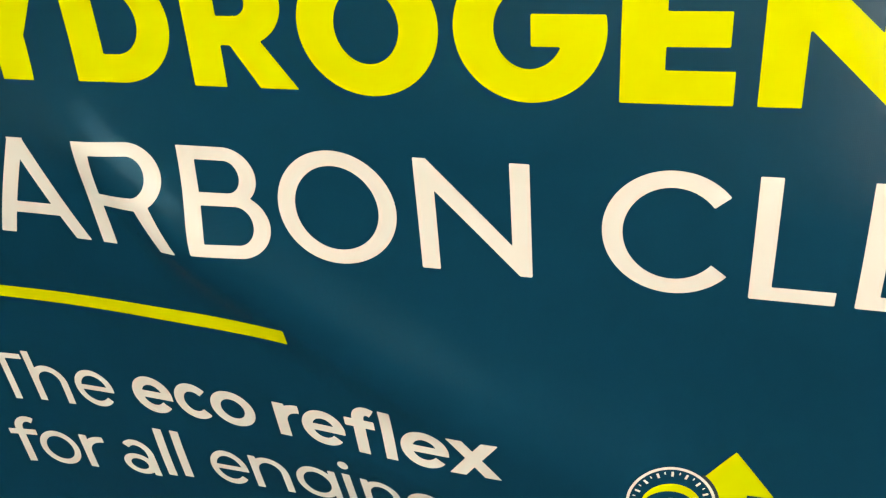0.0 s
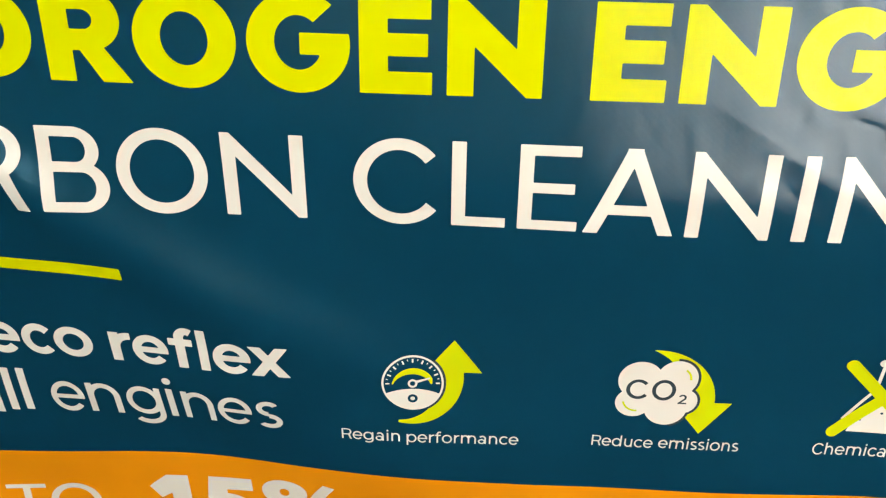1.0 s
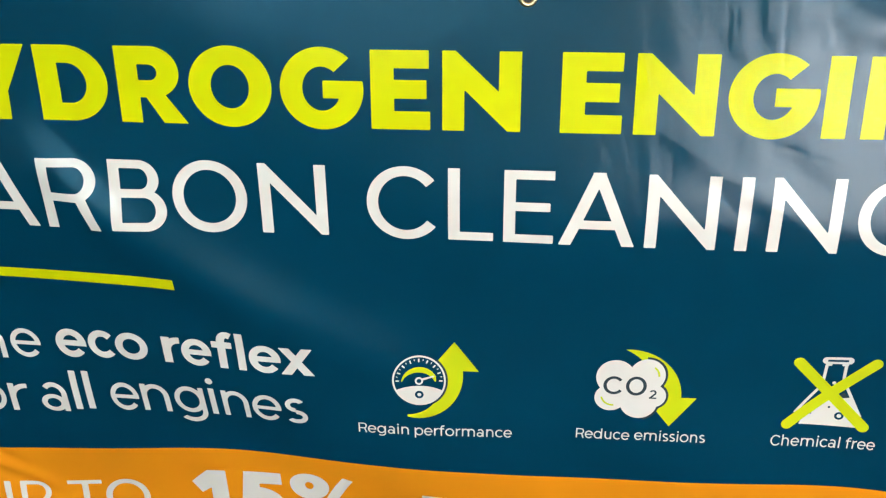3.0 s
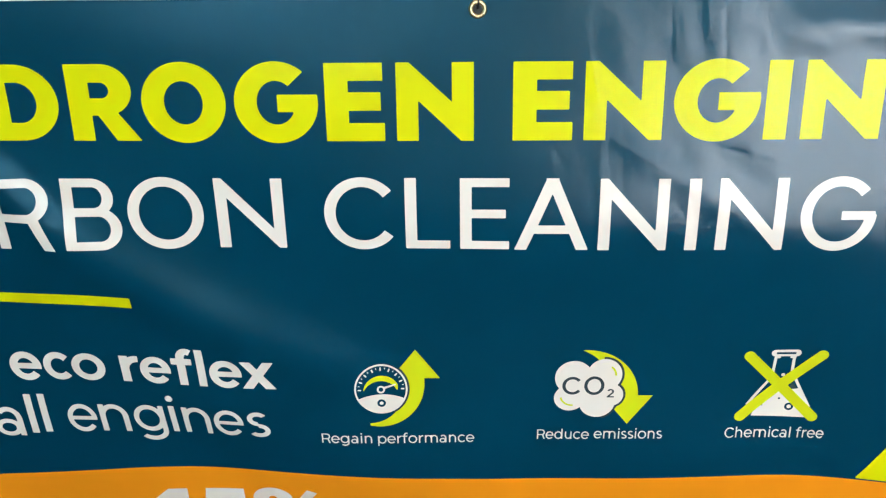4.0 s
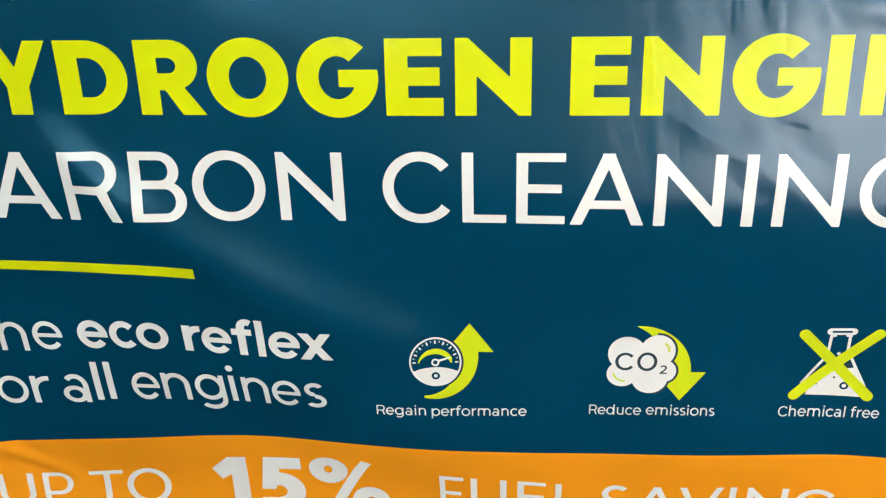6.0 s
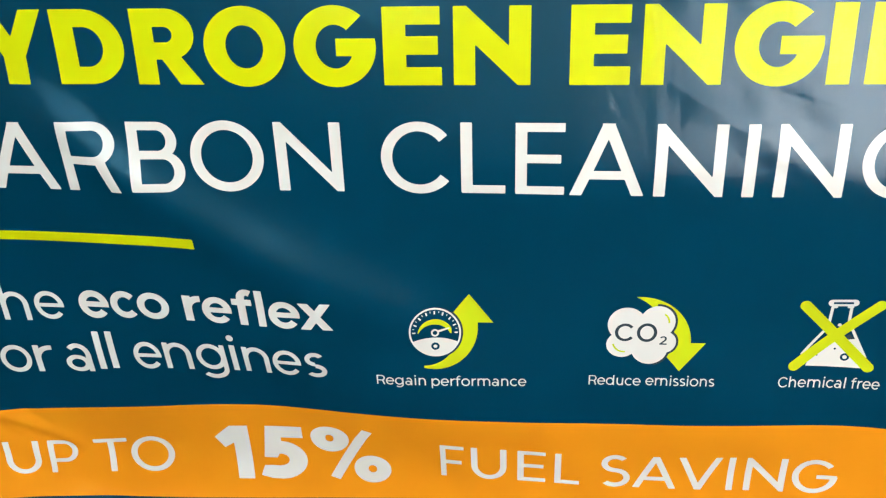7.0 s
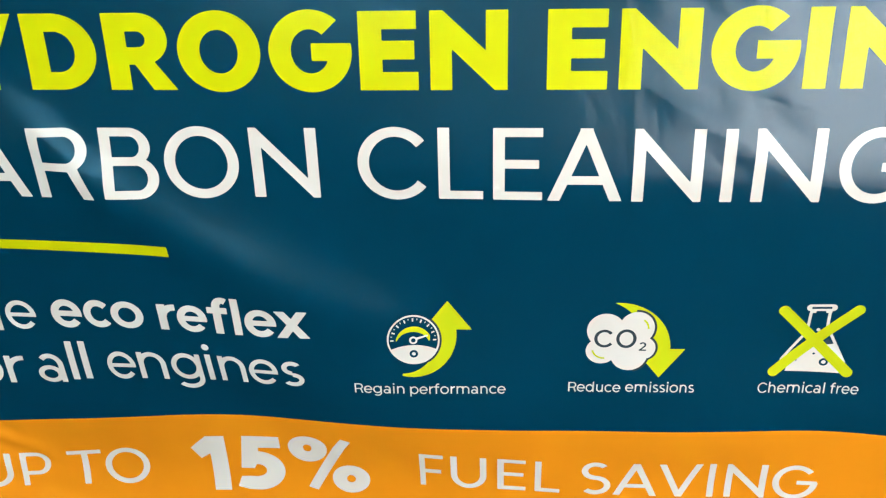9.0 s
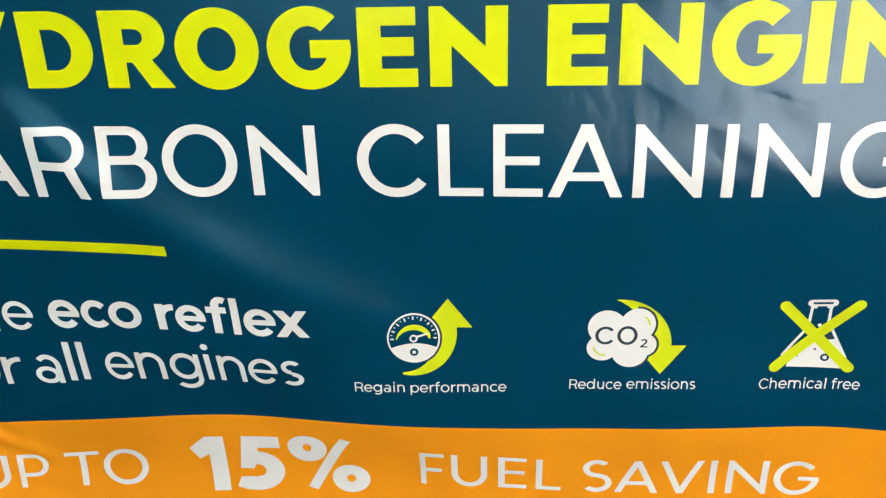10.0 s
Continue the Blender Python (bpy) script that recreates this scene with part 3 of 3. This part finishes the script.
def printed(name, shape, x0, z0, x1, z1, step, mat, parent, label="", proud=0.0005, slack=False):
    """A printed shape (in metres on the sheet), cut out of a grid of that step and laid on the sheet."""
    nx, nz = int((x1 - x0) / step) + 2, int((z1 - z0) / step) + 2
    gx, gz = np.meshgrid(x0 + step * np.arange(nx + 1), z0 + step * np.arange(nz + 1))
    f = shape(gx, gz)
    f = np.where(np.abs(f) < 1e-7, -1e-7, f)
    inside = f < 0
    quads = inside[:-1, :-1] * 1 + inside[:-1, 1:] + inside[1:, 1:] + inside[1:, :-1]
    node = np.arange(gx.size).reshape(gx.shape)
    full = quads == 4
    faces = np.stack([node[:-1, :-1][full], node[:-1, 1:][full], node[1:, 1:][full], node[1:, :-1][full]], -1).tolist()
    px, pz, edge = gx.ravel().tolist(), gz.ravel().tolist(), {}
    flat = f.ravel()

    def crossing(a, b):
        key = (a, b) if a < b else (b, a)
        if key not in edge:
            k = flat[a] / (flat[a] - flat[b])
            edge[key] = len(px)
            px.append(px[a] + k * (px[b] - px[a]))
            pz.append(pz[a] + k * (pz[b] - pz[a]))
        return edge[key]

    for r, c in zip(*np.nonzero((quads > 0) & (quads < 4))):
        ring = [node[r, c], node[r, c + 1], node[r + 1, c + 1], node[r + 1, c]]
        face = []
        for a, b in zip(ring, ring[1:] + ring[:1]):
            if flat[a] < 0:
                face.append(int(a))
            if (flat[a] < 0) != (flat[b] < 0):
                face.append(crossing(a, b))
        faces.append(face)
    used = sorted({v for face in faces for v in face})
    at = dict(zip(used, range(len(used))))
    verts = lay(np.array(px)[used], np.array(pz)[used], proud, slack)
    return part(name, mesh_of(name, verts, [[at[v] for v in face] for face in faces]), mat, parent, label)


def letter(c, w, left, right, base, size, step, mat, parent, proud=0.0005, slack=False):
    """One printed letter between two x."""
    shape, width = glyph(c, w)
    k = (right - left) / width
    return printed("letter", shifted(shape, left, base, k, size), left - 2 * step, base - 0.32 * size, right + 2 * step, base + 1.1 * size, step, mat, parent, proud=proud, slack=slack)


def written(text, w, left, right, base, size, step, mat, parent, proud=0.0005, rise=0.0):
    """A word of printed letters that runs from left to right."""
    pens, pen = [], 0.0
    for n, c in enumerate(text):
        if n:
            pen += room_beside(text[n - 1], True) + room_beside(c, False)
        width = glyph(c, w)[1]
        pens.append((c, pen, pen + width))
        pen += width
    k = (right - left) / pen
    for c, a, b in pens:
        letter(c, w, left + a * k, left + b * k, base + rise * (a + b) / 2 / pen, size, step, mat, parent, proud)


# ---- the banner ----
banner = tagged(new("banner"), "large printed teal vinyl advertising banner, rippled, hung before a wall", "banner")
sheet("sheet", BANNER_X0, BANNER_X1, BANNER_Z0, BANNER_Z1, 0.003, 0.0, TEAL, banner, "glossy teal printed vinyl sheet", thick=0.0006)
sheet("orange_band", BANNER_X0, BANNER_X1, 0.594, 0.7495, 0.004, 0.0004, ORANGE, banner, "orange printed band", slack=True)
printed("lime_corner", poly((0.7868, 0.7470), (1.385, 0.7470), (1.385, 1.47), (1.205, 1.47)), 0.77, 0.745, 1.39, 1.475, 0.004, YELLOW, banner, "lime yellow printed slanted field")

# heading
CAP, BASE = 0.104, 1.290
for c, left, right in (("H", -0.692, -0.591), ("Y", -0.5745, -0.4735), ("D", -0.4625, -0.362), ("R", -0.3475, -0.2525), ("O", -0.247, -0.1325),
                       ("G", -0.121, -0.0095), ("E", 0.001, 0.0795), ("N", 0.0955, 0.198), ("E", 0.2495, 0.3285), ("N", 0.3435, 0.4465),
                       ("G", 0.460, 0.571), ("I", 0.579, 0.609), ("N", 0.6275, 0.730), ("E", 0.746, 0.825)):
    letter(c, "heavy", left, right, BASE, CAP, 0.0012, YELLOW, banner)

# second line
for c, left, right, low in (("C", -0.7024, -0.6058, 1.1304), ("A", -0.6028, -0.4950, 1.1309), ("R", -0.4812, -0.3961, 1.1308), ("B", -0.3784, -0.2978, 1.1328), ("O", -0.2874, -0.1804, 1.1337),
                            ("N", -0.1617, -0.0660, 1.1337), ("C", -0.0096, 0.0867, 1.1345), ("L", 0.1032, 0.1651, 1.1352), ("E", 0.1790, 0.2469, 1.1349), ("A", 0.2539, 0.3561, 1.1345),
                            ("N", 0.3691, 0.4628, 1.1341), ("I", 0.4883, 0.5044, 1.1340), ("N", 0.5298, 0.6219, 1.1341), ("G", 0.6418, 0.7417, 1.1342)):
    letter(c, 0.155, left, right, low, 0.106 if c == "R" else 0.1035, 0.0011, WHITE, banner)

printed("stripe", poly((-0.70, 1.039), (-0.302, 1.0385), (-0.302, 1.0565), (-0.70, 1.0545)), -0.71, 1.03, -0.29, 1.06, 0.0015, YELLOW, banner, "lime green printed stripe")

# slogan: per word its stroke, the feet and the sizes of the letters from its start to its end, and each letter's sides
for text, w, feet, sizes, sides in (
        ("The", 0.138, (0.8842, 0.8860, 0.8908), (0.0700, 0.0690, 0.0668), (-0.7185, -0.6661, -0.6625, -0.6148, -0.6039, -0.5528)),
        ("eco", 0.2, (0.8968, 0.9004, 0.9020), (0.0658, 0.0638, 0.0626), (-0.5253, -0.4737, -0.4697, -0.4255, -0.4232, -0.3687)),
        ("reflex", 0.2, (0.9030, 0.9018, 0.9003), (0.0615, 0.0632, 0.0645), (-0.3429, -0.3128, -0.3120, -0.2629, -0.2606, -0.2265, -0.2207, -0.2082, -0.2022, -0.1520, -0.1523, -0.1023)),
        ("for", 0.138, (0.7793, 0.7802, 0.7812), (0.0697, 0.0693, 0.0697), (-0.7267, -0.6890, -0.6919, -0.6385, -0.6310, -0.5971)),
        ("all", 0.138, (0.7860, 0.7922, 0.7951), (0.0720, 0.0718, 0.0702), (-0.5764, -0.5290, -0.5176, -0.5060, -0.4947, -0.4833)),
        ("engines", 0.138, (0.7972, 0.8020, 0.8036), (0.0700, 0.0705, 0.0637), (-0.4522, -0.4044, -0.3986, -0.3518, -0.3426, -0.2912, -0.2820, -0.2724, -0.2607, -0.2166, -0.2107, -0.1627, -0.1578, -0.1207))):
    for n, c in enumerate(text):
        k = 2 * n / (len(text) - 1)
        letter(c, w, sides[2 * n], sides[2 * n + 1], float(np.interp(k, (0, 1, 2), feet)), float(np.interp(k, (0, 1, 2), sizes)), 0.0009, WHITE, banner)

# captions under the pictures
for text, left, right, base, end in (("Regain", -0.0399, 0.0392, 0.7982, 0.7992), ("performance", 0.0483, 0.1985, 0.7985, 0.7998), ("Reduce", 0.2959, 0.3760, 0.8054, 0.8072), ("emissions", 0.3833, 0.4881, 0.8086, 0.8098),
                                     ("Chemical", 0.5841, 0.6834, 0.8103, 0.8128), ("free", 0.6913, 0.7314, 0.8132, 0.8152)):
    written(text, 0.132, left, right, base, 0.0180, 0.0005, WHITE, banner, rise=end - base)

# orange band
for c, left, right in (("U", -0.7353, -0.6745), ("P", -0.6591, -0.6076), ("T", -0.5773, -0.5143), ("O", -0.5103, -0.4281), ("F", 0.0548, 0.0951), ("U", 0.1073, 0.1672), ("E", 0.1856, 0.2328), ("L", 0.2482, 0.2896),
                       ("S", 0.3225, 0.3737), ("A", 0.3785, 0.4502), ("V", 0.4506, 0.5212), ("I", 0.5317, 0.5422), ("N", 0.5598, 0.6234), ("G", 0.6334, 0.7014)):
    letter(c, 0.15, left, right, 0.6348, 0.0598, 0.0009, WHITE, banner, 0.0008, slack=True)
for c, left, right in (("1", -0.3470, -0.2830), ("5", -0.2701, -0.1821), ("%", -0.1703, -0.0328)):
    letter(c, "heavy", left, right, 0.6215, 0.0878, 0.0011, WHITE, banner, 0.0008, slack=True)


# ---- pictures on the banner ----
def gauge_picture():
    cx, cz, r, s = 0.0568, 0.8978, 0.0402, 0.0005
    tall = 1.075

    def drawn(name, shape, x0, z0, x1, z1, *rest, **more):
        return printed(name, shifted(shape, 0, cz * (1 - tall), 1, tall), x0, cz + (z0 - cz) * tall, x1, cz + (z1 - cz) * tall, *rest, **more)

    ax, az, big = cx - 0.003, cz + 0.0085, 0.0690
    body = meet(cut(oval(ax, az, big, big * 1.03), oval(cx - 0.020, cz - 0.001, 0.0545, 0.0560)), rect(cx - 0.019, cz - 0.08, cx + 0.08, cz + 0.0165))
    head = grown(poly((cx + 0.0530, cz + 0.0590), (cx + 0.0865, cz + 0.0172), (cx + 0.018, cz + 0.0172)), 0.0015)
    arrow = drawn("arrow", join(body, head), cx - 0.02, cz - 0.065, cx + 0.095, cz + 0.065, s * 1.4, LIME, banner, "lime green curved arrow pointing up")
    drawn("outline", meet(grown(join(body, head), 0.002), cut(oval(cx, cz, r + 0.0032, r + 0.0032), oval(cx, cz, r - 0.001, r - 0.001))), cx - 0.05, cz - 0.05, cx + 0.05, cz + 0.05, s * 1.4, CHARCOAL, arrow, proud=0.0007)
    drawn("dial", oval(cx, cz, r - 0.0008, r - 0.0008), cx - 0.05, cz - 0.05, cx + 0.05, cz + 0.05, 0.001, TEAL, arrow, proud=0.0008)
    rim = bow(cx, cz, r, r, 0, 360, 0.0027)
    fill = cut(meet(oval(cx, cz, r - 0.001, r - 0.001), oval(cx, cz - 0.094, 0.086, 0.086)), bow(cx, cz - 0.0226, 0.0066, 0.0064, 0, 360, 0.0036))
    drawn("rim", join(rim, fill), cx - 0.045, cz - 0.045, cx + 0.045, cz + 0.045, s, WHITE, arrow, "white printed gauge face", proud=0.0010)
    for n in range(17):
        a = math.pi * n / 16
        inner, wide = (0.0300, 0.0022) if n % 2 == 0 else (0.0325, 0.0012)
        drawn("tick", bar(cx + inner * math.cos(a), cz + inner * math.sin(a), cx + 0.0352 * math.cos(a), cz + 0.0352 * math.sin(a), wide), cx - 0.04, cz - 0.004, cx + 0.04, cz + 0.04, s, WHITE, arrow, proud=0.0010)
    sweep = meet(cut(oval(cx + 0.0005, cz - 0.004, 0.0275, 0.0262), oval(cx - 0.001, cz - 0.0095, 0.0262, 0.0232)), rect(cx - 0.05, cz - 0.001, cx + 0.0255, cz + 0.05))
    drawn("sweep", sweep, cx - 0.03, cz - 0.01, cx + 0.03, cz + 0.03, s, LIME, arrow, proud=0.0010)
    needle = join(bow(cx, cz, 0.0062, 0.0062, 0, 360, 0.0027), poly((cx + 0.005, cz + 0.0005), (cx + 0.0045, cz + 0.0042), (cx + 0.022, cz + 0.0085), (cx + 0.0225, cz + 0.0065)))
    drawn("needle", needle, cx - 0.01, cz - 0.01, cx + 0.03, cz + 0.02, s * 0.8, WHITE, arrow, proud=0.0012)


def cloud_picture():
    s = 0.0006
    body = meet(cut(oval(0.3665, 0.8862, 0.0795, 0.0805), oval(0.3240, 0.8870, 0.0868, 0.0872)), rect(0.3595, 0.8862, 0.46, 0.98))
    head = grown(poly((0.4660, 0.8855), (0.4323, 0.8390), (0.4065, 0.8710), (0.4190, 0.8855)), 0.0015)
    arrow = printed("arrow", join(body, head), 0.34, 0.83, 0.48, 0.98, s, LIME, banner, "lime green curved arrow pointing down")
    puffs = join(oval(0.3485, 0.9185, 0.0285, 0.0295), oval(0.3940, 0.9235, 0.0262, 0.0280), oval(0.4058, 0.8885, 0.0180, 0.0190), oval(0.3845, 0.8770, 0.0275, 0.0280), oval(0.3425, 0.8825, 0.0230, 0.0225), oval(0.372, 0.9, 0.028, 0.03))
    printed("outline", meet(cut(grown(puffs, 0.0036), grown(puffs, -0.001)), rect(0.392, 0.83, 0.44, 0.97)), 0.30, 0.83, 0.44, 0.97, s, CHARCOAL, arrow, proud=0.0007)
    printed("cloud", puffs, 0.30, 0.83, 0.44, 0.97, s, WHITE, arrow, "white printed cloud with dark letters", proud=0.0009)
    letter("C", 0.17, 0.3313, 0.3590, 0.8893, 0.0306, 0.0004, CHARCOAL, arrow, 0.0012)
    letter("O", 0.17, 0.3642, 0.3945, 0.8889, 0.0320, 0.0004, CHARCOAL, arrow, 0.0012)
    letter("2", 0.15, 0.3990, 0.4100, 0.8840, 0.0150, 0.0004, CHARCOAL, arrow, 0.0012)
    printed("accent", bow(0.3990, 0.9220, 0.0135, 0.0180, 2, 74, 0.0028), 0.395, 0.91, 0.42, 0.945, 0.0004, LIME, arrow, proud=0.0012)
    printed("accent", bow(0.3460, 0.8865, 0.0180, 0.0180, 190, 278, 0.0028), 0.32, 0.86, 0.36, 0.895, 0.0004, LIME, arrow, proud=0.0012)


def flask_picture():
    s = 0.0006

    liquid = grown(poly((0.6345, 0.8900), (0.6850, 0.8995), (0.7010, 0.8700), (0.6985, 0.8515), (0.6220, 0.8512)), 0.0012)
    glass = join(bar(0.6440, 0.9545, 0.6435, 0.9180, 0.0042), bar(0.6700, 0.9560, 0.6712, 0.9220, 0.0042), bar(0.6420, 0.9170, 0.6120, 0.8690, 0.0042), bar(0.6770, 0.9190, 0.7035, 0.8690, 0.0042),
                 cut(rod(0.6425, 0.9620, 0.6730, 0.9638, 0.0115), bar(0.6440, 0.9618, 0.6715, 0.9634, 0.0036)), rod(0.6440, 0.9550, 0.6490, 0.9552, 0.004), rod(0.6660, 0.9562, 0.6710, 0.9564, 0.004), oval(0.6591, 0.9240, 0.0028, 0.0028))
    flask = printed("flask", join(cut(liquid, oval(0.6590, 0.8817, 0.0018, 0.0018), oval(0.6347, 0.8693, 0.0014, 0.0014), bow(0.6749, 0.8679, 0.0066, 0.0066, 0, 360, 0.0034)), glass), 0.60, 0.84, 0.72, 0.98, s, WHITE, banner, "white printed laboratory flask", 0.0006)
    printed("shade", poly((0.6690, 0.9030), (0.6760, 0.9090), (0.6830, 0.9000), (0.6730, 0.8975)), 0.66, 0.88, 0.70, 0.92, s, CHARCOAL, flask, proud=0.0004)
    printed("shade", poly((0.6310, 0.8890), (0.6400, 0.9010), (0.6490, 0.9030), (0.6420, 0.8920)), 0.62, 0.88, 0.66, 0.91, s, CHARCOAL, flask, proud=0.0004)
    printed("cross", join(rod(0.6062, 0.9560, 0.7097, 0.8525, 0.0165), rod(0.7090, 0.9620, 0.6038, 0.8488, 0.0165)), 0.59, 0.83, 0.73, 0.98, s, LIME, flask, "lime green printed cross", proud=0.0010)


gauge_picture()
cloud_picture()
flask_picture()

# ---- edge, eyelets and ties ----
edge_x = np.linspace(BANNER_X0, BANNER_X1, 481)
edge_z = BANNER_Z1 + 0.0006 + 0.0004 * np.sin(23 * edge_x) * np.sin(7 * edge_x)
edge_y = sag(edge_x, edge_z)
part("cut_edge", tube(bmesh.new(), [tuple(p) for p in np.stack([edge_x, edge_y, edge_z], -1)], 0.0009, 6), CUT, banner, "thin white cut edge of the sheet")


def eyelet(x, z):
    """A pressed brass ring, a black disc for the shade in its hole, and the tie through it."""
    y = float(sag(x, z))
    bm = bmesh.new()
    rings = []
    for r, d in ((0.0119, 0.0002), (0.0117, 0.0010), (0.0106, 0.0022), (0.0088, 0.0027), (0.0070, 0.0020), (0.0060, 0.0004), (0.0057, -0.0008)):
        rings.append([bm.verts.new((x + r * math.cos(2 * math.pi * k / 36), y - d - 0.0004, z + r * math.sin(2 * math.pi * k / 36))) for k in range(36)])
    for a, b in zip(rings, rings[1:]):
        for k in range(36):
            bm.faces.new((a[k], a[(k + 1) % 36], b[(k + 1) % 36], b[k])).smooth = True
    bmesh.ops.recalc_face_normals(bm, faces=bm.faces)
    ring = part("eyelet", bm, BRASS, banner, "pressed brass eyelet")
    bm = bmesh.new()
    # flat black disc over the unpierced sheet: the opening's shade as colour
    rim = [bm.verts.new((x + 0.0060 * math.cos(2 * math.pi * k / 24), y - 0.0005, z + 0.0060 * math.sin(2 * math.pi * k / 24))) for k in range(24)]
    bm.faces.new(rim[::-1])
    part("hole_shade", bm, TIE, ring)
    tie = tagged(new("cable_tie"), "black nylon cable tie through a brass eyelet", "cable tie", "cable ties")
    loop = [(x, y + 0.02, z + 0.002), (x, y - 0.002, z + 0.001), (x + 0.001, y - 0.006, z + 0.008), (x + 0.001, y - 0.004, z + 0.02), (x + 0.001, y + 0.02, z + 0.045), (x, Y1 - 0.012, z + 0.055)]
    part("strap", tube(bmesh.new(), loop, 0.0014, 8), TIE, tie)
    hook = tagged(new("wall_hook"), "small dark steel hook screwed into the wall", "hook", "wall hooks")
    part("shank", tube(bmesh.new(), [(x, Y1, z + 0.05), (x, Y1 - 0.02, z + 0.05), (x, Y1 - 0.024, z + 0.058)], 0.002, 8), TIE, hook)


for x in (-0.975, -0.385 - 0.12, 0.203, 0.79, 1.375):
    eyelet(x, 1.4605)
